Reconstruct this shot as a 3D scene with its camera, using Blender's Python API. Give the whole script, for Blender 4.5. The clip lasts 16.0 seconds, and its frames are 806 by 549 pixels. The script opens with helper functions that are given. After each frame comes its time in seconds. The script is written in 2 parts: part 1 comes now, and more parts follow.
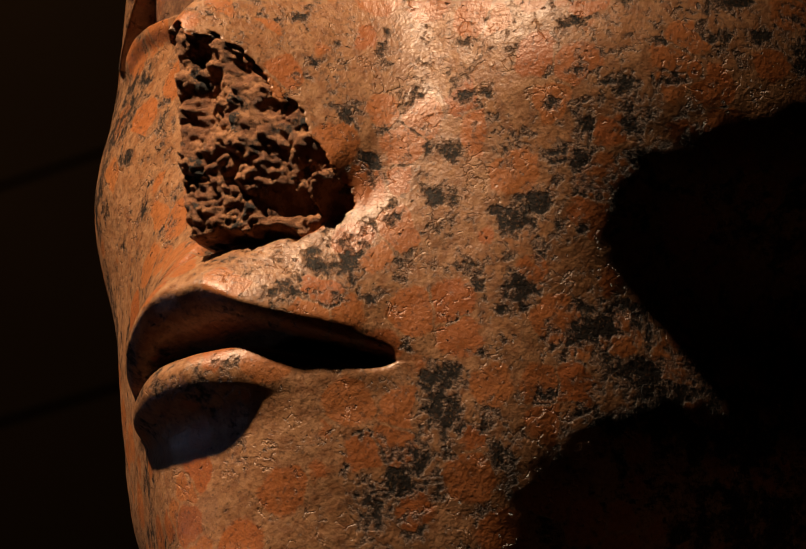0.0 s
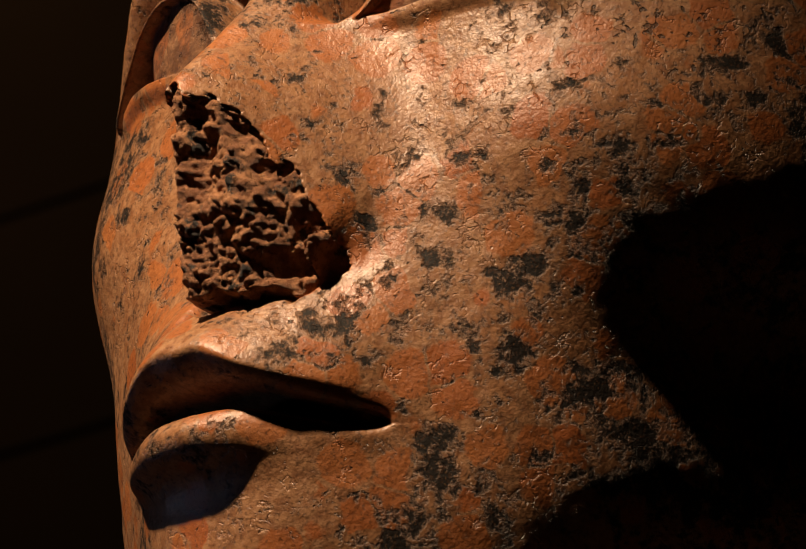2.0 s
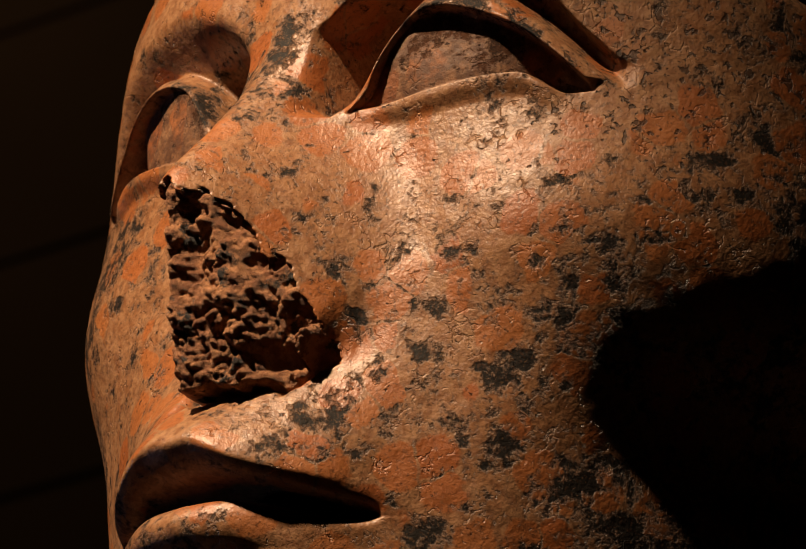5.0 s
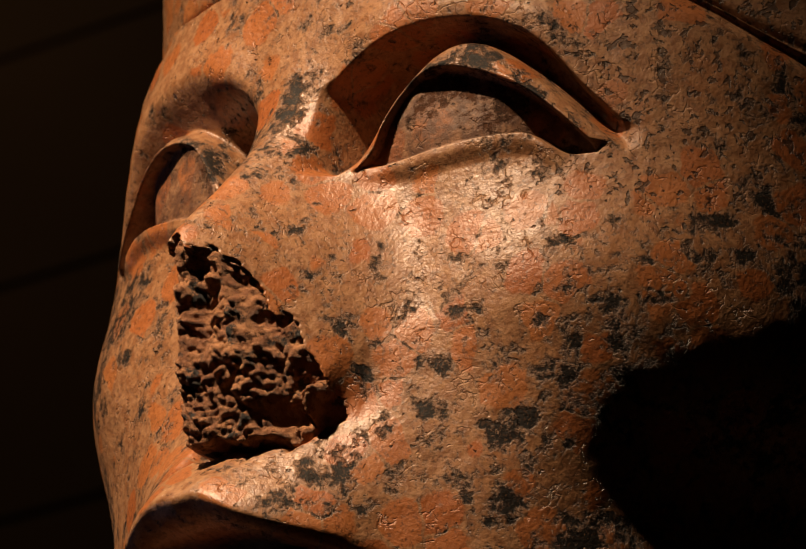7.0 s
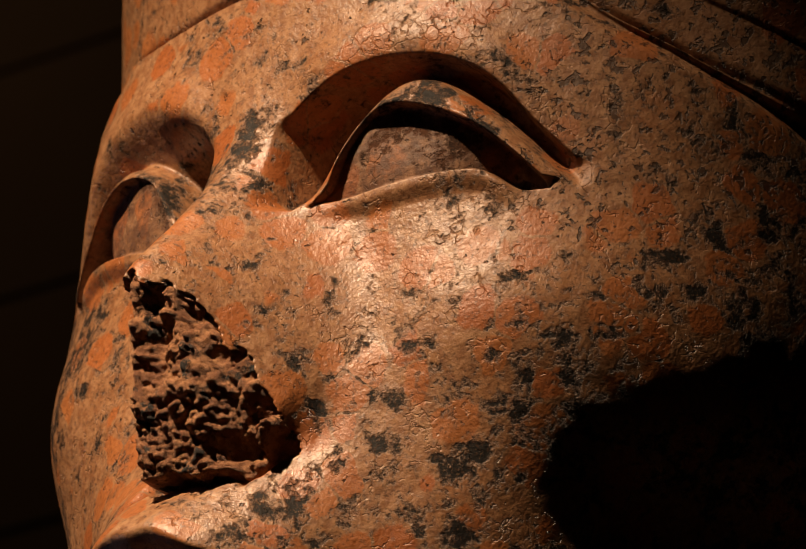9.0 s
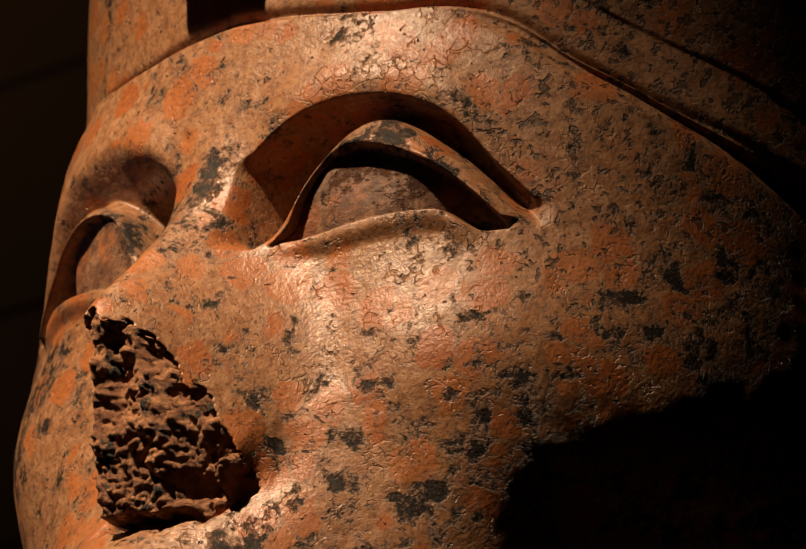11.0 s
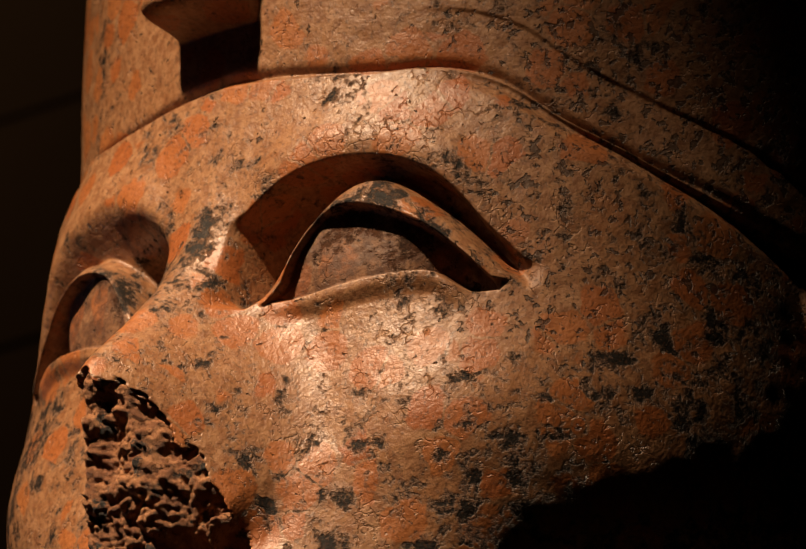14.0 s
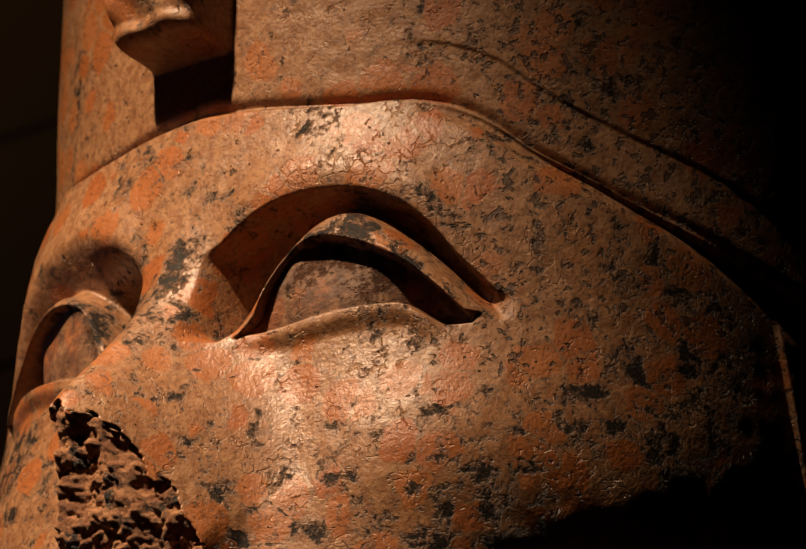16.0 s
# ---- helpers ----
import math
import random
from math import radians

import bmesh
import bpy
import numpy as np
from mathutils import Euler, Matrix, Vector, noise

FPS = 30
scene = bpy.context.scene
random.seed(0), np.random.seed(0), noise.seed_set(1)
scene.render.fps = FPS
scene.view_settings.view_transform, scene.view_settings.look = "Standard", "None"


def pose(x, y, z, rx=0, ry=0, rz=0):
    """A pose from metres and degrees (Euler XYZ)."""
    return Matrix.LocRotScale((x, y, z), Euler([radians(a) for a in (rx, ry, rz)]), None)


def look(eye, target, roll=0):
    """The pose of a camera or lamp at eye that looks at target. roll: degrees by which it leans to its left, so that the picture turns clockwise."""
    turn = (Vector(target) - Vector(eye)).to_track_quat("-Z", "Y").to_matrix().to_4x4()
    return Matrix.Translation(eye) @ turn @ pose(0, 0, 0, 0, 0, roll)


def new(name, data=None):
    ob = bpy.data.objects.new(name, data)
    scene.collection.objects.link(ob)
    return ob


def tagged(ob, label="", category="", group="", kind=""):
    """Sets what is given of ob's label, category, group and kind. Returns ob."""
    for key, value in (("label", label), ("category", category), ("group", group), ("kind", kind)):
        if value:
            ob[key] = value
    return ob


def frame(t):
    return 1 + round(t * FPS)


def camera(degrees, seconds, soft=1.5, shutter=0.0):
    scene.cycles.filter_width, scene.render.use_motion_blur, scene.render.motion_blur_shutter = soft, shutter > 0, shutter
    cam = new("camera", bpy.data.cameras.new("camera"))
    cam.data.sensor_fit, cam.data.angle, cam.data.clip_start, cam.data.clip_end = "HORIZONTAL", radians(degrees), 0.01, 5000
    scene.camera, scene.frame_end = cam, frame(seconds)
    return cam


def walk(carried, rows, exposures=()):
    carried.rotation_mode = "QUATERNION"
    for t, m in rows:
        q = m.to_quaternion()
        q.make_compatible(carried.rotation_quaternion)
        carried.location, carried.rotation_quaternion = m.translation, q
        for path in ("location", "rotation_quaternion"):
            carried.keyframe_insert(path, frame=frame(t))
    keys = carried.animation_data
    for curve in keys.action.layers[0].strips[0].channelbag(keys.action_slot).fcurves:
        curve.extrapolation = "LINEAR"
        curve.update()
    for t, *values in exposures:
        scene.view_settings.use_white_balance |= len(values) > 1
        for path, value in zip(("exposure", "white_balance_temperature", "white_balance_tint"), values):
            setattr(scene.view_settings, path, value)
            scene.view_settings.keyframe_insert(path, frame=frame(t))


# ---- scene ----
cam = camera(6.5, 16.0, soft=0.9)
cam.data.dof.use_dof, cam.data.dof.focus_distance, cam.data.dof.aperture_fstop = True, 3.86, 18.0
PATH = [
    (0, (-0.1372, -3.8474, 1.2190), (-0.1411, -0.0431, 2.4548), 0.078),
    (0.5, (-0.1352, -3.8464, 1.2274), (-0.1413, -0.0421, 2.4632), 0.094),
    (1, (-0.1332, -3.8489, 1.2348), (-0.1408, -0.0446, 2.4707), 0.109),
    (1.5, (-0.1313, -3.8578, 1.2412), (-0.1399, -0.0535, 2.4769), 0.132),
    (2, (-0.1298, -3.8659, 1.2471), (-0.1392, -0.0616, 2.4831), 0.166),
    (2.5, (-0.1268, -3.8742, 1.2529), (-0.1374, -0.0699, 2.4888), 0.211),
    (3, (-0.1233, -3.8804, 1.2593), (-0.1346, -0.0764, 2.4959), 0.254),
    (3.5, (-0.1221, -3.8885, 1.2656), (-0.1334, -0.0847, 2.5029), 0.292),
    (4, (-0.1219, -3.8960, 1.2719), (-0.1331, -0.0923, 2.5095), 0.322),
    (6.5, (-0.1422, -3.9632, 1.2983), (-0.1375, -0.1573, 2.5290), 0.717),
    (7, (-0.1429, -3.9790, 1.3016), (-0.1370, -0.1731, 2.5325), 0.725),
    (7.5, (-0.1412, -3.9916, 1.3039), (-0.1343, -0.1856, 2.5345), 0.730),
    (8, (-0.1349, -3.9988, 1.3057), (-0.1276, -0.1929, 2.5365), 0.737),
    (8.5, (-0.1263, -4.0047, 1.3082), (-0.1196, -0.1990, 2.5396), 0.748),
    (9, (-0.1176, -4.0114, 1.3104), (-0.1117, -0.2059, 2.5426), 0.762),
    (11.5, (-0.0919, -4.0442, 1.3287), (-0.0884, -0.2392, 2.5622), 1.098),
    (12, (-0.0922, -4.0499, 1.3336), (-0.0885, -0.2450, 2.5674), 1.114),
    (12.5, (-0.0926, -4.0557, 1.3371), (-0.0886, -0.2509, 2.5714), 1.134),
    (13, (-0.0917, -4.0600, 1.3404), (-0.0880, -0.2554, 2.5752), 1.160),
    (13.5, (-0.0900, -4.0660, 1.3428), (-0.0870, -0.2616, 2.5782), 1.189),
    (14, (-0.0872, -4.0694, 1.3461), (-0.0854, -0.2653, 2.5824), 1.218),
    (14.5, (-0.0828, -4.0700, 1.3497), (-0.0823, -0.2662, 2.5870), 1.237),
    (15, (-0.0773, -4.0731, 1.3524), (-0.0783, -0.2697, 2.5909), 1.251),
    (15.5, (-0.0723, -4.0727, 1.3560), (-0.0744, -0.2697, 2.5960), 1.259),
    (16, (-0.0677, -4.0703, 1.3602), (-0.0707, -0.2677, 2.6013), 1.263),
]
walk(cam, [(t, look(eye, target, roll)) for t, eye, target, roll in PATH])

# ---- light ----
TURN, EYE_LEVEL = 42.0, 2.6            # the head's turn to its right, and the height of the nose root
world = bpy.data.worlds.new("world")
scene.world = world
world.use_nodes = True
world.node_tree.nodes["Background"].inputs["Color"].default_value = (0.9, 0.55, 0.35, 1)
world.node_tree.nodes["Background"].inputs["Strength"].default_value = 0.004


def spot(name, azimuth, elevation, distance, aim, power, size, radius, colour):
    """A spotlight seen from the aim under that azimuth (degrees to the left of the view) and elevation."""
    a, e = radians(azimuth), radians(elevation)
    lamp = bpy.data.lights.new(name, "SPOT")
    lamp.energy, lamp.spot_size, lamp.spot_blend, lamp.shadow_soft_size, lamp.color = power, radians(size), 1.0, radius, colour
    ob = new(name, lamp)
    eye = Vector(aim) + distance * Vector((-math.sin(a) * math.cos(e), -math.cos(a) * math.cos(e), math.sin(e)))
    ob.matrix_world = look(eye, aim)
    return ob


spot("key_spotlight", 43, 57, 2.6, (-0.40, -0.285, 2.54), 790, 23.2, 0.05, (1.0, 0.71, 0.45))
spot("wall_washer", 20, 50, 1.5, (-0.9, 3.3, 3.5), 7.5, 110, 0.1, (1.0, 0.58, 0.24))
spot("cold_spotlight", 105, -5, 3.0, (-0.25, -0.3, 2.3), 13.0, 20, 0.1, (0.55, 0.65, 1.0))


# ---- materials ----
def material(name):
    m = bpy.data.materials.new(name)
    m.use_nodes = True
    return m, m.node_tree.nodes, m.node_tree.links, m.node_tree.nodes["Principled BSDF"]


def plain(name, colour, rough, grain=20.0):
    m, nodes, links, shader = material(name)
    tex = nodes.new("ShaderNodeTexNoise")
    tex.inputs["Scale"].default_value, tex.inputs["Detail"].default_value = grain, 6
    ramp = nodes.new("ShaderNodeValToRGB")
    ramp.color_ramp.elements[0].color = (*[c * 0.6 for c in colour], 1)
    ramp.color_ramp.elements[1].color = (*[c * 1.3 for c in colour], 1)
    coord = nodes.new("ShaderNodeTexCoord")
    links.new(coord.outputs["Object"], tex.inputs["Vector"])
    links.new(tex.outputs["Fac"], ramp.inputs["Fac"])
    links.new(ramp.outputs["Color"], shader.inputs["Base Color"])
    shader.inputs["Roughness"].default_value = rough
    return m


def granite_material():
    m, nodes, links, shader = material("granite")

    def node(kind, **inputs):
        n = nodes.new("ShaderNode" + kind)
        for key, value in inputs.items():
            n.inputs[key.replace("_", " ")].default_value = value
        return n

    def maths(op, a, b=None, c=None):
        n = nodes.new("ShaderNodeMath")
        n.operation = op
        for k, v in enumerate((a, b, c)):
            if v is None:
                continue
            if isinstance(v, (int, float)):
                n.inputs[k].default_value = v
            else:
                links.new(v, n.inputs[k])
        return n.outputs[0]

    def mapped(value, lo, hi, out_lo=0.0, out_hi=1.0):
        n = nodes.new("ShaderNodeMapRange")
        n.interpolation_type = "SMOOTHSTEP"
        links.new(value, n.inputs["Value"])
        for key, v in (("From Min", lo), ("From Max", hi), ("To Min", out_lo), ("To Max", out_hi)):
            n.inputs[key].default_value = v
        return n.outputs["Result"]

    def mix(fac, a, b):
        n = nodes.new("ShaderNodeMix")
        n.data_type = "RGBA"
        for socket, v in ((n.inputs[0], fac), (n.inputs[6], a), (n.inputs[7], b)):
            if isinstance(v, (int, float, tuple)):
                socket.default_value = v
            else:
                links.new(v, socket)
        return n.outputs[2]

    def field(name):
        n = nodes.new("ShaderNodeAttribute")
        n.attribute_name = name
        return n.outputs["Fac"]

    place = nodes.new("ShaderNodeTexCoord").outputs["Object"]

    def cloud(scale, detail=4.0, rough=0.55, shift=0.0):
        n = node("TexNoise", Scale=scale, Detail=detail, Roughness=rough)
        if shift:
            move = nodes.new("ShaderNodeVectorMath")
            move.inputs[1].default_value = (shift, shift * 1.7, -shift)
            links.new(place, move.inputs[0])
            links.new(move.outputs[0], n.inputs["Vector"])
        else:
            links.new(place, n.inputs["Vector"])
        return n

    # Crystals: warped cells of two to three centimetres.
    warp = cloud(55, 3)
    bent = nodes.new("ShaderNodeVectorMath")
    bent.operation = "MULTIPLY_ADD"
    links.new(warp.outputs["Color"], bent.inputs[0])
    bent.inputs[1].default_value = (0.012, 0.012, 0.012)
    links.new(place, bent.inputs[2])
    cells = node("TexVoronoi", Scale=37.0)
    links.new(bent.outputs[0], cells.inputs["Vector"])
    pick = nodes.new("ShaderNodeSeparateColor")
    links.new(cells.outputs["Color"], pick.inputs[0])
    edge = node("TexVoronoi", Scale=37.0)
    edge.feature = "DISTANCE_TO_EDGE"
    links.new(bent.outputs[0], edge.inputs["Vector"])
    grain = cloud(170, 6, 0.62, 2.0).outputs["Fac"]
    fine = cloud(230, 5, 0.65, 8.0).outputs["Fac"]
    patch = cloud(30, 5, 0.6, 4.0).outputs["Fac"]
    matrix = mix(mapped(grain, 0.36, 0.66), (0.46, 0.240, 0.118, 1), (0.28, 0.120, 0.052, 1))
    matrix = mix(mapped(patch, 0.44, 0.66, 0.0, 0.3), matrix, (0.37, 0.150, 0.052, 1))
    feldspar = mix(pick.outputs[1], (0.41, 0.116, 0.028, 1), (0.48, 0.172, 0.052, 1))
    feldspar = mix(mapped(grain, 0.4, 0.75, 0.0, 0.5), feldspar, (0.27, 0.080, 0.022, 1))
    inside = maths("ADD", cells.outputs["Distance"], maths("MULTIPLY", maths("SUBTRACT", fine, 0.5), 0.16))
    crystal = maths("MULTIPLY", mapped(inside, 0.55, 0.47), mapped(pick.outputs[0], 0.32, 0.36))
    crystal = maths("MULTIPLY", crystal, mapped(edge.outputs["Distance"], 0.015, 0.05))
    colour = mix(maths("MULTIPLY", crystal, 0.92), matrix, feldspar)
    # Black mica in ragged flecks between the crystals, in drifts, with grey quartz round it.
    drift = cloud(15, 2, 0.5, 10.3).outputs["Fac"]
    fleck = cloud(74, 5, 0.6, 6.0).outputs["Fac"]
    amount = maths("ADD", maths("MULTIPLY", drift, 0.42), maths("MULTIPLY", fleck, 0.55))
    amount = maths("ADD", amount, maths("MULTIPLY", maths("SUBTRACT", fine, 0.5), 0.36))
    amount = maths("ADD", amount, maths("MULTIPLY", maths("SUBTRACT", cloud(620, 4, 0.6, 37.0).outputs["Fac"], 0.5), 0.10))
    amount = maths("ADD", amount, maths("MULTIPLY", field("mica_and_shade"), 0.125))
    amount = maths("SUBTRACT", amount, maths("MULTIPLY", crystal, 0.055))
    black = mapped(amount, 0.508, 0.612)
    grey = mapped(amount, 0.455, 0.55, 0.0, 0.62)
    colour = mix(grey, colour, (0.18, 0.088, 0.042, 1))
    colour = mix(black, colour, (0.016, 0.013, 0.011, 1))
    # Fine specks, dark and pale, through the whole stone.
    speck = cloud(380, 4, 0.6, 26.0).outputs["Fac"]
    colour = mix(mapped(speck, 0.55, 0.65, 0.0, 0.6), colour, (0.09, 0.040, 0.018, 1))
    colour = mix(mapped(speck, 0.40, 0.33, 0.0, 0.25), colour, (0.48, 0.26, 0.11, 1))
    # Pits, most of them on the temple, the shade inside them painted in dark.
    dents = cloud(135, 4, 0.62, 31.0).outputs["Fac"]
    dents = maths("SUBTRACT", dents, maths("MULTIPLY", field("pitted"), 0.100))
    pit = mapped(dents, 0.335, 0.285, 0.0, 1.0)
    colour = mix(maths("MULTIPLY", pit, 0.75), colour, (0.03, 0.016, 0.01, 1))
    pit = maths("MULTIPLY", pit, -2.4)
    torn_fresh = mapped(field("torn"), 0.3, 0.8)
    dust = mapped(cloud(120, 5, 0.6, 12.0).outputs["Fac"], 0.42, 0.62)
    stump = mix(dust, (0.30, 0.110, 0.038, 1), (0.60, 0.275, 0.115, 1))
    stump = mix(mapped(cloud(420, 4, 0.65, 41.0).outputs["Fac"], 0.54, 0.66, 0.0, 0.5), stump, (0.12, 0.05, 0.022, 1))
    stump = mix(mapped(cloud(60, 5, 0.6, 15.0).outputs["Fac"], 0.55, 0.63), stump, (0.02, 0.015, 0.012, 1))
    # Mica, and the painted shade of the stump's upper hollows.
    stump = mix(maths("MULTIPLY", black, 0.85), stump, (0.018, 0.013, 0.011, 1))
    colour = mix(torn_fresh, colour, stump)
    # The eyeballs were left rough, and hold dirt.
    dirt = mapped(cloud(95, 5, 0.65, 22.0).outputs["Fac"], 0.36, 0.62, 0.25, 0.92)
    colour = mix(maths("MULTIPLY", field("raw"), dirt), colour, (0.11, 0.044, 0.020, 1))
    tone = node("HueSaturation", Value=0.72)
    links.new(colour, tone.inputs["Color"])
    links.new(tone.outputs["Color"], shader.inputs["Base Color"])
    # Polish worn unevenly.
    gloss = mapped(fine, 0.3, 0.7, 0.34, 0.50)
    gloss = maths("ADD", gloss, maths("MULTIPLY", torn_fresh, 0.3))
    gloss = maths("ADD", gloss, maths("MULTIPLY", field("pitted"), 0.12))
    gloss = maths("ADD", gloss, maths("MULTIPLY", maths("ADD", black, field("raw")), 0.22))
    links.new(gloss, shader.inputs["Roughness"])
    links.new(mapped(black, 0.0, 1.0, 0.52, 0.2), shader.inputs["Specular IOR Level"])
    # Relief: pits, hairline cracks between crystals, grain.
    chinks = node("TexVoronoi", Scale=125.0)
    chinks.feature = "DISTANCE_TO_EDGE"
    bent2 = nodes.new("ShaderNodeVectorMath")
    bent2.operation = "MULTIPLY_ADD"
    links.new(cloud(210, 3, 0.6, 33.0).outputs["Color"], bent2.inputs[0])
    bent2.inputs[1].default_value = (0.008, 0.008, 0.008)
    links.new(place, bent2.inputs[2])
    links.new(bent2.outputs[0], chinks.inputs["Vector"])
    crack = mapped(chinks.outputs["Distance"], 0.0, 0.08, -0.38, 0.0)
    crack = maths("MULTIPLY", crack, maths("ADD", mapped(cloud(60, 3, 0.6, 20.0).outputs["Fac"], 0.55, 0.64), maths("MULTIPLY", field("lined"), 0.6)))
    height = maths("ADD", maths("ADD", pit, crack), maths("MULTIPLY", cloud(420, 4, 0.6, 3.0).outputs["Fac"], 0.28))
    height = maths("ADD", height, maths("MULTIPLY", cloud(110, 4, 0.6, 5.0).outputs["Fac"], 0.35))
    height = maths("ADD", height, maths("MULTIPLY", black, -0.35))
    rubble = maths("ADD", cloud(420, 6, 0.75, 17.0).outputs["Fac"], maths("MULTIPLY", cloud(110, 3, 0.6, 18.0).outputs["Fac"], 0.3))
    height = maths("ADD", height, maths("MULTIPLY", maths("MULTIPLY", rubble, torn_fresh), 2.0))
    relief = node("Bump", Strength=0.9, Distance=0.0018)
    links.new(height, relief.inputs["Height"])
    links.new(relief.outputs["Normal"], shader.inputs["Normal"])
    return m


granite = granite_material()
plaster = plain("dark_plaster", (0.07, 0.045, 0.03), 0.8, 3)
stone_floor = plain("stone_floor", (0.08, 0.06, 0.05), 0.6, 5)


# ---- the room ----
def box(bm, x0, x1, y0, y1, z0, z1):
    vs = [bm.verts.new((x, y, z)) for z in (z0, z1) for y in (y0, y1) for x in (x0, x1)]
    for f in ((0, 2, 3, 1), (4, 5, 7, 6), (0, 1, 5, 4), (2, 6, 7, 3), (0, 4, 6, 2), (1, 3, 7, 5)):
        bm.faces.new([vs[i] for i in f])


def mesh_from(bm, name, mat):
    me = bpy.data.meshes.new(name)
    bm.to_mesh(me)
    bm.free()
    me.materials.append(mat)
    return me


def slab(name, mat, *dims):
    bm = bmesh.new()
    box(bm, *dims)
    return tagged(new(name, mesh_from(bm, name, mat)), kind="structure")


slab("floor", stone_floor, -4.7, 4.2, -6.2, 7.2, -0.2, 0)
slab("ceiling", plaster, -4.7, 4.2, -6.2, 7.2, 5.0, 5.2)
slab("wall_west", plaster, -4.7, -4.5, -6.2, 7.2, 0, 5.0)
slab("wall_east", plaster, 4, 4.2, -6.2, -1.4, 0, 5.0)
slab("wall_south", plaster, -4.5, 4, -6.2, -6, 0, 5.0)
north = slab("wall_north", plaster, -6.3, 6.3, 0.0, 0.2, 0, 5.0)
north.matrix_world = pose(-0.4, 2.8, 0, 0, 0, -45)
# Shallow courses of cladding along the oblique wall, with dark joints between them.
bm = bmesh.new()
box(bm, -6.2, 6.2, -0.004, 0.05, 0.0, 0.25)
bmesh.ops.bevel(bm, geom=bm.edges[:], offset=0.022, segments=5, affect="EDGES")
course = mesh_from(bm, "panel", plaster)
for k in range(20):
    ob = new("panel", course)
    ob.parent = north
    ob.location = (0, 0, 0.25 * k)


# ---- the head ----
MICA_CHEEK = [
    (110, -157, 5), (121, -130, 7), (134, -130, 5), (166, -140, 7), (178, -121, 5), (175, -92, 4), (177, -151, 4), (197, -129, 5),
    (212, -127, 4), (207, -105, 3), (174, -168, 5), (108, -186, 5), (92, -196, 5), (135, -194, 4), (152, -189, 7), (141, -202, 7),
    (167, -204, 5), (127, -235, 5), (147, -237, 4), (92, -167, 6), (77, -161, 4), (69, -139, 4), (50, -117, 5), (53, -106, 4),
    (41, -59, 4), (40, -77, 4), (238, -97, 5), (242, -63, 4), (207, -23, 4), (230, -78, 4), (256, -58, 4),
]
MICA_JAW_STUMP_SHADE = [
    # These three paint shade into the upper hollows of the nose stump.
    (20, -122, 9), (9, -106, 6), (40, -132, 5),
    (105, -285, 5), (147, -292, 7), (72, -250, 5), (68, -241, 4), (86, -243, 3), (98, -270, 4), (95, -327, 9), (109, -308, 8),
    (126, -329, 6), (65, -314, 4), (41, -320, 4), (-16, -322, 6), (-35, -342, 5), (90, -342, 6), (76, -314, 4), (162, -259, 4),
    (175, -241, 4), (170, -256, 4), (136, -249, 3), (122, -270, 4), (0, -241, 4), (-134, -102, 5), (-113, -142, 5), (-138, -153, 4),
    (-123, -127, 4),
]


def spline(x, *knots):
    """A smooth curve through knots (x, y), flat beyond its ends."""
    kx, ky = np.array(knots, float).T
    if kx[0] > kx[-1]:
        kx, ky = kx[::-1], ky[::-1]
    slope = np.gradient(ky, kx)
    x = np.clip(x, kx[0], kx[-1])
    i = np.clip(np.searchsorted(kx, x) - 1, 0, len(kx) - 2)
    h = kx[i + 1] - kx[i]
    t = (x - kx[i]) / h
    return ((1 + 2 * t) * (1 - t) ** 2 * ky[i] + t * (1 - t) ** 2 * h * slope[i]
            + t * t * (3 - 2 * t) * ky[i + 1] + t * t * (t - 1) * h * slope[i + 1])


def step(x, a, b):
    t = np.clip((x - a) / (b - a), 0, 1)
    return t * t * (3 - 2 * t)


def bump(x, z, cx, cz, sx, sz):
    return np.exp(-((x - cx) / sx) ** 2 - ((z - cz) / sz) ** 2)


TABLE = np.random.RandomState(7).rand(64, 64, 64)


SKEW = np.array(Euler((0.7, 0.5, 0.9)).to_matrix())


def noise3(p, scale):
    """Smooth noise of -1 to 1 at points p (n, 3), with cells of the given size in metres."""
    q = p @ SKEW / scale
    i = np.floor(q).astype(int)
    f = q - i
    f = f * f * (3 - 2 * f)
    out = 0
    for dx in (0, 1):
        for dy in (0, 1):
            for dz in (0, 1):
                w = (f[:, 0] if dx else 1 - f[:, 0]) * (f[:, 1] if dy else 1 - f[:, 1]) * (f[:, 2] if dz else 1 - f[:, 2])
                out = out + w * TABLE[(i[:, 0] + dx) & 63, (i[:, 1] + dy) & 63, (i[:, 2] + dz) & 63]
    return out * 2 - 1


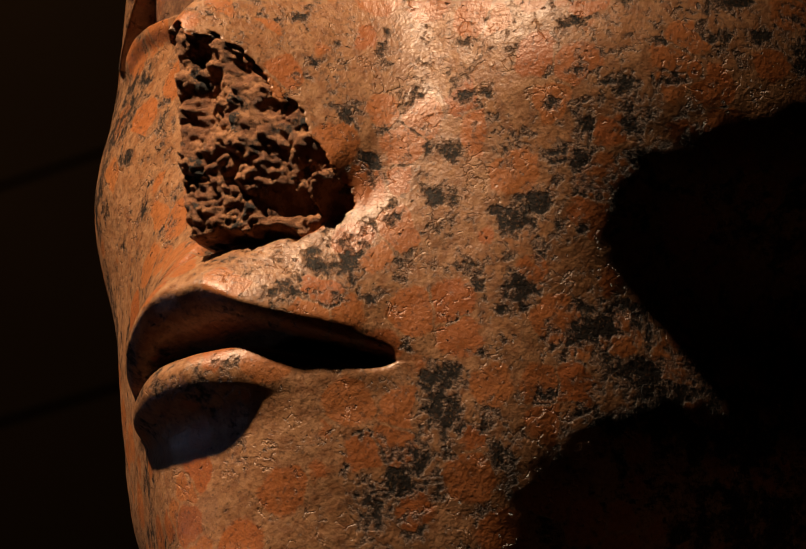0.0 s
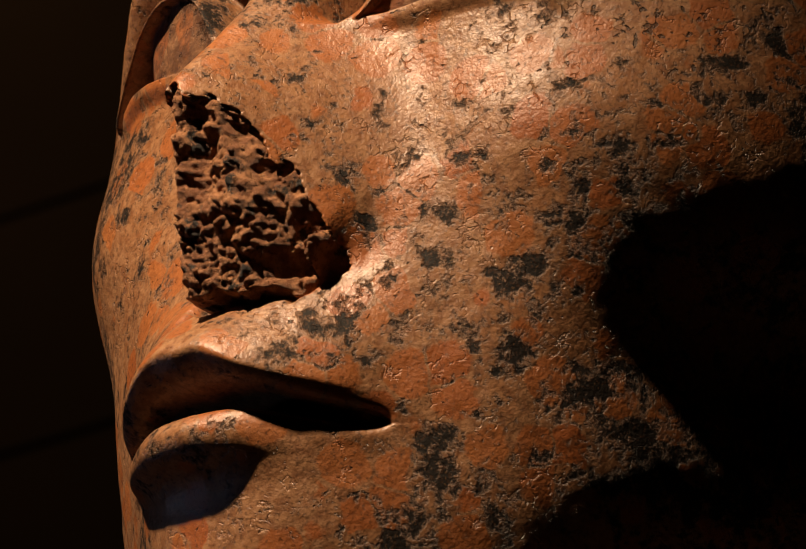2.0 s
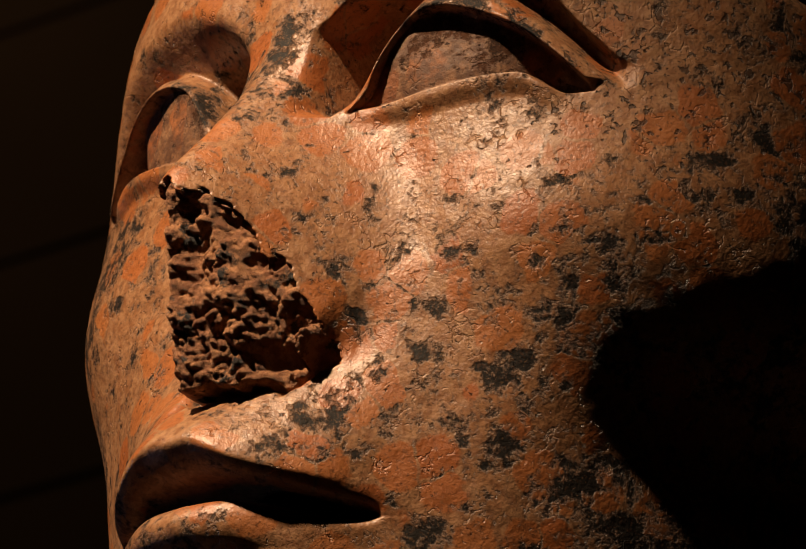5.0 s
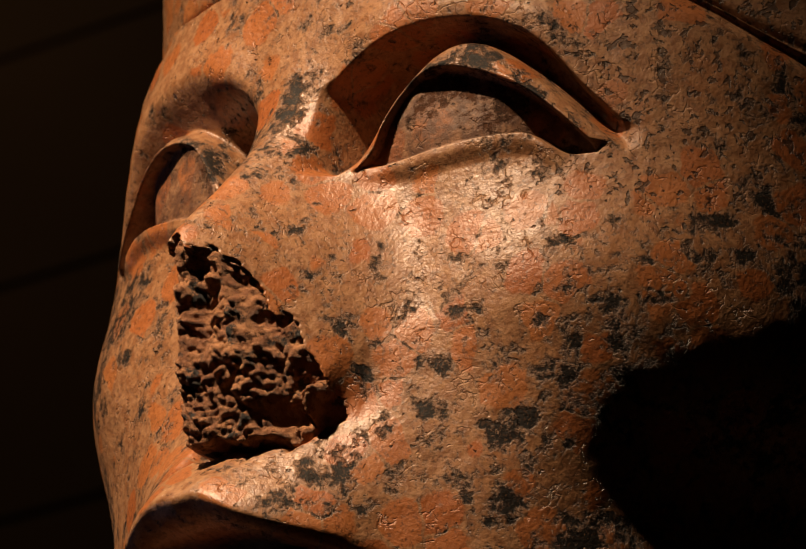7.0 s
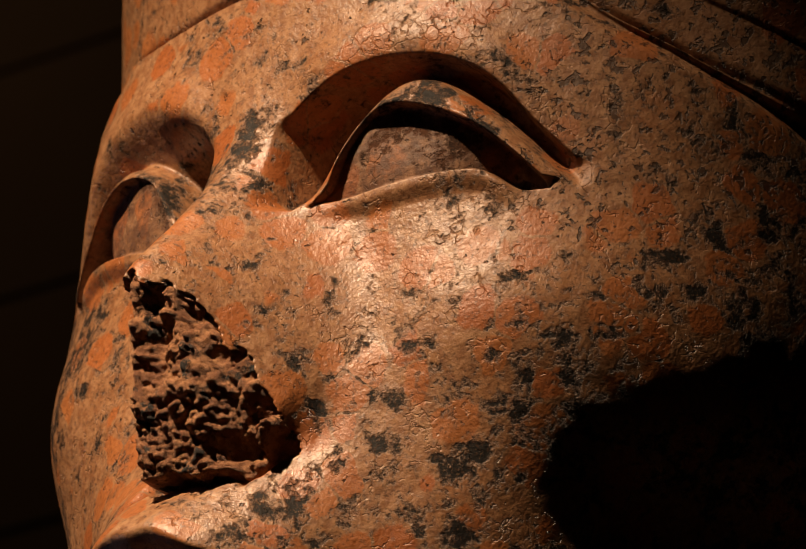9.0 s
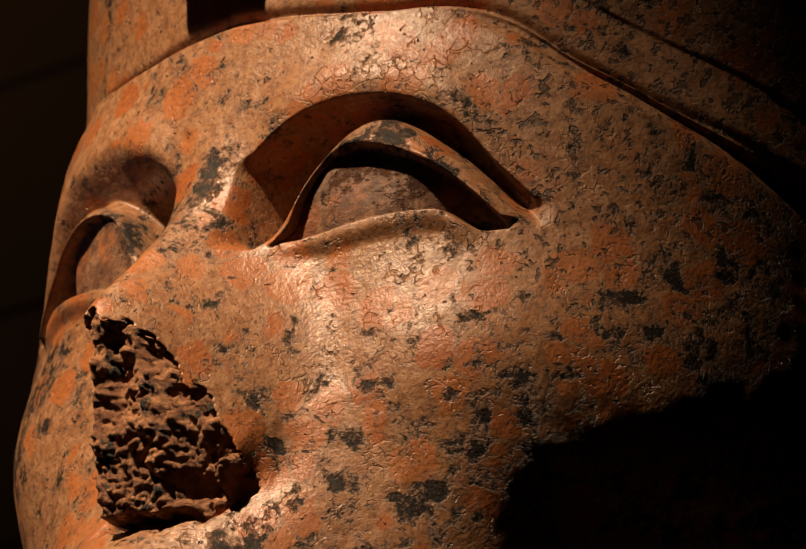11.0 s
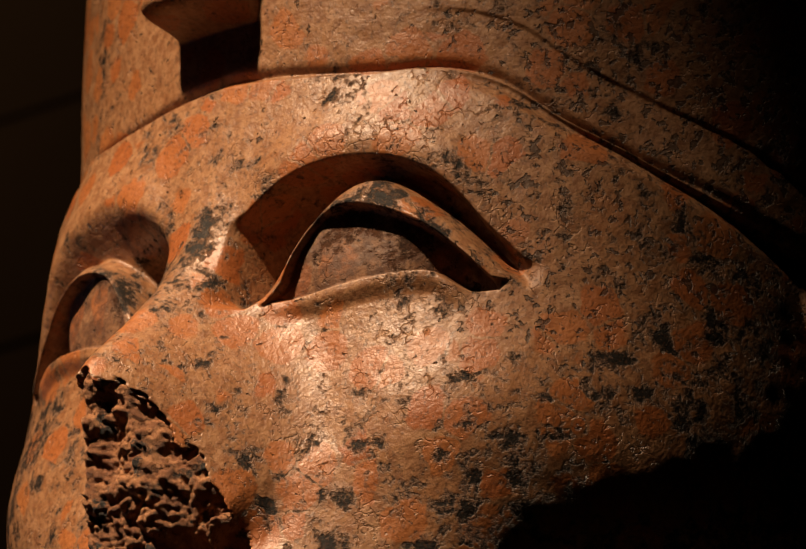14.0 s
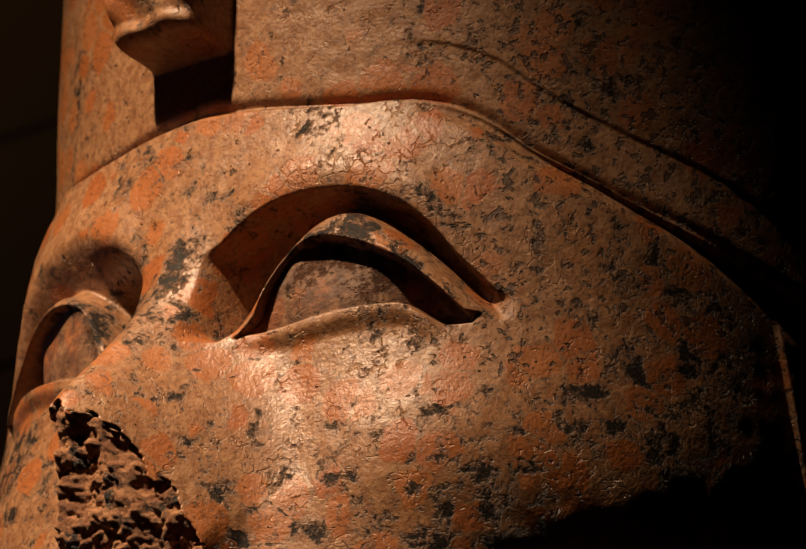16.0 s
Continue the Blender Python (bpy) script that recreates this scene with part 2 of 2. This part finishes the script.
def head_surface(alpha, z):
    """Places (x to the head's left, y behind, z up from the nose root) for angles from straight ahead and heights."""
    side = np.abs(np.sin(alpha))
    # The face and neck.
    a = spline(z, (0.15, .268), (0.05, .276), (-0.05, .279), (-0.15, .276), (-0.25, .262), (-0.35, .238), (-0.42, .20), (-0.48, .17), (-0.6, .16))
    b = spline(z, (0.15, .275), (0.05, .295), (-0.05, .297), (-0.15, .310), (-0.25, .318), (-0.35, .310), (-0.42, .285), (-0.48, .19), (-0.6, .17))
    n = spline(z, (0.15, 2.1), (0, 2.35), (-0.05, 2.4), (-0.15, 2.32), (-0.25, 2.22), (-0.4, 2.05), (-0.5, 2))
    r = (np.abs(np.sin(alpha) / a) ** n + np.abs(np.cos(alpha) / b) ** n) ** (-1 / n)
    sx = r * np.sin(alpha)
    x = np.abs(sx)
    front = step(np.cos(alpha), -0.1, 0.2)
    d = np.zeros_like(x)
    # Cheekbone, the hollow under it and the jaw.
    flank = step(side, .47, .86)
    d += .012 * bump(x, z, .17, -.11, .07, .05)
    d -= .0225 * flank * np.exp(-((z + .214) / np.where(z > -.214, .048, .055)) ** 2)
    d -= .02 * step(-z, .29, .40) * step(side, .35, .7)
    d -= .033 * step(-z, .16, .25) * step(np.sin(alpha), .39, .82)
    # The edge before the ear.
    ear = np.radians(71 - 49 * (z + .022))
    d += .005 * step(alpha, ear, ear + .02) * step(z, -.2, -.14) * (1 - step(z, -.03, -.005))
    # Mouth: heights are told by the lines of the lips.
    line = spline(x, (0, -.260), (.024, -.261), (.053, -.269), (.075, -.275), (.088, -.276))
    top = spline(x, (0, -.234), (.012, -.233), (.036, -.245), (.065, -.254), (.093, -.260))
    bottom = spline(x, (0, -.318), (.03, -.316), (.06, -.305), (.088, -.290))
    s = np.where(z > line, np.where(z > top, 1 + (z - top) / (-.203 - top), (z - line) / (top - line)),
                 np.where(z > bottom, (z - line) / (line - bottom), -1 - (bottom - z) / (bottom + .40)))
    profile = spline(s, (-3.5, 0), (-2.6, .024), (-2, .044), (-1.4, .045), (-1, .043), (-.78, .044), (-.6, .050), (-.45, .061), (-.33, .064), (-.2, .062), (-.08, .053),
                     (0, .036), (.1, .043), (.4, .059), (.75, .069), (1, .072), (1.2, .068), (1.6, .055), (2, .041), (2.6, .018), (3.5, 0))
    smooth = spline(s, (-3.5, 0), (-2, .042), (-1, .047), (0, .051), (1, .054), (2, .044), (3.5, 0))
    fade = spline(x, (0, 1), (.03, .93), (.05, .76), (.07, .54), (.09, .32), (.11, .16), (.15, 0))
    lips = 1 - step(x, .068, .096)
    relief = .1 * (1 - step(x, .08, .12)) + .9 * lips
    relief = relief * np.where(s < 0, 1 - .92 * step(sx, .0, .056) * step(-s, .0, .15), 1)
    mouth = fade * (smooth + (profile - smooth) * relief)
    mouth -= .014 * np.exp(-((z - line - .002) / .0042) ** 2) * (1 - step(x, .078, .092))
    d += mouth
    # Brow ridge.
    brow = spline(x, (0, .016), (.033, .024), (.045, .032), (.062, .040), (.085, .046), (.107, .046), (.129, .041), (.147, .031), (.159, .019), (.172, .001), (.19, -.02))
    d += .005 * np.exp(-((z - brow - .014) / .018) ** 2) * (1 - step(x, .15, .19)) * step(x, .015, .065)
    # Eye.
    up = spline(x, (.045, -.036), (.056, -.034), (.062, -.026), (.067, -.014), (.073, -.003), (.081, .008), (.091, .014), (.104, .016), (.118, .013), (.136, .005), (.149, -.003), (.163, -.016), (.178, -.033))
    low = spline(x, (.045, -.037), (.067, -.034), (.082, -.032), (.1, -.029), (.121, -.026), (.139, -.025), (.149, -.0262), (.157, -.032), (.167, -.038), (.178, -.038))
    crease = spline(x, (.043, -.036), (.05, -.030), (.061, -.010), (.070, .003), (.084, .018), (.098, .029), (.113, .033), (.129, .026), (.145, .013), (.16, -.001), (.177, -.020), (.192, -.036))
    crease = np.where(sx < 0, up + .55 * (crease - up), crease)
    inner = np.where(sx < 0, .014, 0)
    span = step(x, .043 + inner, .052 + 2 * inner) * (1 - step(x, .166, .196))
    socket = step(z, crease - .003, crease + .007) * (1 - step(z, np.where(sx < 0, brow - .03, brow - .007 + .003 * step(x, .1, .14)), np.where(sx < 0, brow + .012, brow + .003))) * step(x, .020, .045) * (1 - step(x, .172, .2))
    d -= (.023 + .038 * bump(x, z, .047, -.006, .028, .046)) * socket * np.where(sx < 0, .75, 1)
    opening = step(z, low - .001, low + .002) * (1 - step(z, up - .002, up + .001)) * step(x, .055, .066) * (1 - step(x, .174, .182))
    ball = .0085 * bump(x, z, .104, -.024, .036, .024)
    d += opening * (.006 * (np.clip((z - low) / np.maximum(up - low, .004), 0, 1) - .65) + .8 * ball - .0015 - .0025 * step(x, .085, .12) - .010 * step(x, .128, .16))
    lid = step(z, up - .001, up + .0015) * (1 - step(z, crease - .012, crease + .003)) * span
    d += .0016 * lid * (1 - step(z, up + .003, up + .006))
    d += .0068 * lid
    under = step(z, low - .015, low - .003) * (1 - step(z, low - .0005, low + .002)) * span * (1 - step(x, .155, .17))
    d += .0045 * under
    # Nose, broken off below its ridge.
    w = spline(z, (.06, .024), (0, .028), (-.045, .036), (-.09, .044), (-.13, .049), (-.17, .053), (-.2, .055))
    h = spline(z, (.08, 0), (.04, .003), (0, .018), (-.045, .056), (-.085, .091), (-.13, .100), (-.16, .098), (-.2, .09))
    u = x / w
    v = np.sqrt(u ** 2 + .05) - .2236
    whole = h * np.maximum(1 - v / 2.3, 0) ** 2
    whole = whole * (1 - .4 * step(x, .058, .088) * step(-z, .09, .19))
    edge = spline(x, (0, -.086), (.014, -.092), (.028, -.104), (.038, -.125), (.052, -.142), (.059, -.163), (.067, -.184), (.071, -.205), (.073, -.24))
    broken = np.minimum(spline(z, (-.084, .094), (-.096, .089), (-.12, .085), (-.16, .078), (-.2, .066)) - .45 * x - .8 * np.maximum(x - .03, 0), whole - .003)
    broken = np.maximum(broken, .046 * bump(x, z, .058, -.180, .018, .022))
    broken = np.maximum(broken, whole - .004 - .32 * np.maximum(edge - z, 0) * step(-z, -.2, .15))
    broken = broken - 1.6 * np.maximum(-sx, 0)
    chipped = .0024 * np.sin(x * 420 + 1) + .0016 * np.sin(x * 1100 + z * 500) + .0028 * np.sin(z * 230 + .6) * np.sin(x * 140) + .0009 * np.sin(z * 1700 + x * 900)
    foot = .203 - .018 * step(x, .044, .070) + .0016 * np.sin(x * 300) + .0010 * np.sin(x * 710 + 1)
    torn = step(edge + chipped - z, -.001, .0015) * (1 - step(-z, foot, foot + .003))
    nose = whole * (1 - torn) + np.maximum(broken, 0) * torn
    lost = step(-sx, .004, .022) * step(-z, .078, .091)
    nose = nose * (1 - lost)
    torn = torn * (1 - step(-sx, .016, .034))
    wing = step(u, .9, 1.4)
    under = 1 - step(-z, foot - .003 - .04 * wing, foot + .003 + .02 * wing)
    low_side = step(-z, .05, .2)
    nose = nose * under + np.maximum(d, 0) * .15 * low_side * (1 - torn)
    d = np.minimum(d, 0) + np.sqrt((np.maximum(d, 0) * (1 - .8 * torn)) ** 2 + np.maximum(nose, 0) ** 2)
    # The crown over the brow band.
    band = spline(x, (0, .111), (.041, .108), (.076, .104), (.106, .102), (.132, .102), (.154, .098), (.172, .090), (.199, .069), (.231, .046), (.260, .017), (.275, -.01))
    band = np.where(np.cos(alpha) < 0, -.02, band)
    d -= .009 * np.exp(-((z - band + .004) / .005) ** 2) * step(x, .12, .2)
    crown = step(z, band - .001, band + .004)
    d = d * front
    turn = alpha * .55
    px, py = sx + d * np.sin(turn), -(r * np.cos(alpha) + d * np.cos(turn))
    rim = .280 + .017 * step(np.sin(alpha), .75, .95) + .0014 * step(z, band + .036, band + .0385) * step(sx, .11, .17) - .004 * np.exp(-((z - band - .003) / .004) ** 2)
    rim = rim * spline(z, (0, 1), (.3, 1), (.5, .95), (.62, .8))
    rim = rim + .36 * np.maximum(z - band - .036, 0) * step(np.sin(alpha), .55, .95)
    # The stump of the cobra at the front of the crown.
    shaft = step(sx, -.044, -.037) * (1 - step(sx, .016, .022)) * (np.cos(alpha) > 0)
    lumps = .003 * np.sin(z * 160 + sx * 60) * np.cos(sx * 150)
    rim = rim + shaft * (spline(z, (.148, 0), (.151, .010), (.155, .026), (.170, .036), (.2, .042), (.3, .05)) + lumps * step(z, .15, .165))
    px = px * (1 - crown) + crown * rim * np.sin(alpha)
    py = py * (1 - crown) - crown * rim * np.cos(alpha)
    return np.stack([px, py, z], -1), torn * front * (1 - crown), crown, opening * front


def spread(*spans):
    """Values from span to span: (start, end, step)."""
    out = [np.linspace(s, e, max(2, int(round(abs(e - s) / k))), endpoint=False) for s, e, k in spans]
    return np.concatenate(out)


DETAIL = 0.8
angles = np.radians(spread((-180, -85, 3), (-85, 105, 0.19 * DETAIL), (105, 180, 3)))
heights = np.append(spread((-.6, -.46, .006), (-.46, .27, .001 * DETAIL), (.27, .62, .01)), .62)
A, Z = np.meshgrid(angles, heights)
points, torn, crown, raw = head_surface(A.ravel(), Z.ravel())
alpha = A.ravel()
outward = np.stack([np.sin(.55 * alpha), -np.cos(.55 * alpha), 0 * alpha], -1)
# The torn stone of the nose: ragged lumps and holes; the dressed skin: slight unevenness.
rough = points[torn > .01]
upper = 1 - step(-rough[:, 2], .118, .150)


def crag(p, size):
    """Rounded lumps with sharp creases between them, of -1 to 1."""
    return np.abs(noise3(p, size)) * 3 - 1


ragged = (.0044 * noise3(rough, .021) + .0018 * crag(rough + 3.1, .011) + .0013 * crag(rough + 7.7, .0058) + .0010 * crag(rough + 1.3, .0032)
          + .0007 * noise3(rough + 4.9, .0019) - .0018 + upper * (.0026 * noise3(rough + 9.3, .011) - .0005)
          - .009 * bump(rough[:, 0], rough[:, 2], .040, -.134, .006, .006) - .007 * bump(rough[:, 0], rough[:, 2], .048, -.186, .011, .006)
          - .008 * bump(rough[:, 0], rough[:, 2], .012, -.128, .009, .013) - .006 * bump(rough[:, 0], rough[:, 2], .008, -.104, .006, .008))
points[torn > .01] += outward[torn > .01] * (ragged * torn[torn > .01])[:, None]
near = np.cos(alpha) > -.3
skin = points[near]
points[near] += outward[near] * (.0004 * noise3(skin, .035) + .0003 * noise3(skin + 5, .009))[:, None]
cols, rows = len(angles), len(heights)
i = np.arange(cols * (rows - 1)).reshape(rows - 1, cols)
j = np.roll(i, -1, axis=1)
quads = np.stack([i, j, j + cols, i + cols], -1).reshape(-1, 4)
# Where black mica gathers or stump hollows get painted shade (across, up, size in millimetres), and where the skin is
# pitted.
mica_and_shade = np.zeros(len(points))
for across, up, size in MICA_CHEEK + MICA_JAW_STUMP_SHADE:
    mica_and_shade += np.exp(-(((points[:, 0] - across * .001) ** 2 + (points[:, 2] - up * .001) ** 2) / (size * .00092) ** 2)) * (np.cos(alpha) > 0)
# The stone darkens with mica towards the side of the face.
mica_and_shade += .26 * step(points[:, 0], .09, .19) * step(-points[:, 2], .03, .12) + .14 * step(points[:, 0], .05, .11) * step(-points[:, 2], .25, .30)
# The brow and the crown are of a paler, less flecked stone.
mica_and_shade -= .3 * step(points[:, 2], .0, .06) * (1 - .6 * step(points[:, 0], .14, .2))
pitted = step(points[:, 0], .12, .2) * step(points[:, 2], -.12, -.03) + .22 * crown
# Fine cracks across the ridge of the brow.
lined = np.exp(-((points[:, 2] - .058 + 9 * (points[:, 0] - .1) ** 2) / .013) ** 2) * step(points[:, 0], .03, .10) * (1 - step(points[:, 0], .18, .21)) * (1 - crown)
me = bpy.data.meshes.new("statue_head")
me.from_pydata(points.tolist(), [], quads.tolist() + [list(range(cols * (rows - 1), cols * rows)), list(range(cols - 1, -1, -1))])
me.polygons.foreach_set("use_smooth", np.ones(len(me.polygons), bool))
for name, values in (("torn", torn), ("mica_and_shade", mica_and_shade), ("pitted", pitted), ("raw", raw), ("lined", lined)):
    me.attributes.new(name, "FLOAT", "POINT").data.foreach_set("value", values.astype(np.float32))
me.materials.append(granite)
head = tagged(new("statue_head", me), "colossal polished red granite head with a broken nose", "statue")
head.matrix_world = pose(0, 0, EYE_LEVEL, 0, 0, -TURN)
bm = bmesh.new()
box(bm, -.35, .35, -.35, .35, 0, EYE_LEVEL - .6)
plinth = tagged(new("plinth", mesh_from(bm, "plinth", plaster)), "plain dark plinth under the statue head", "plinth")
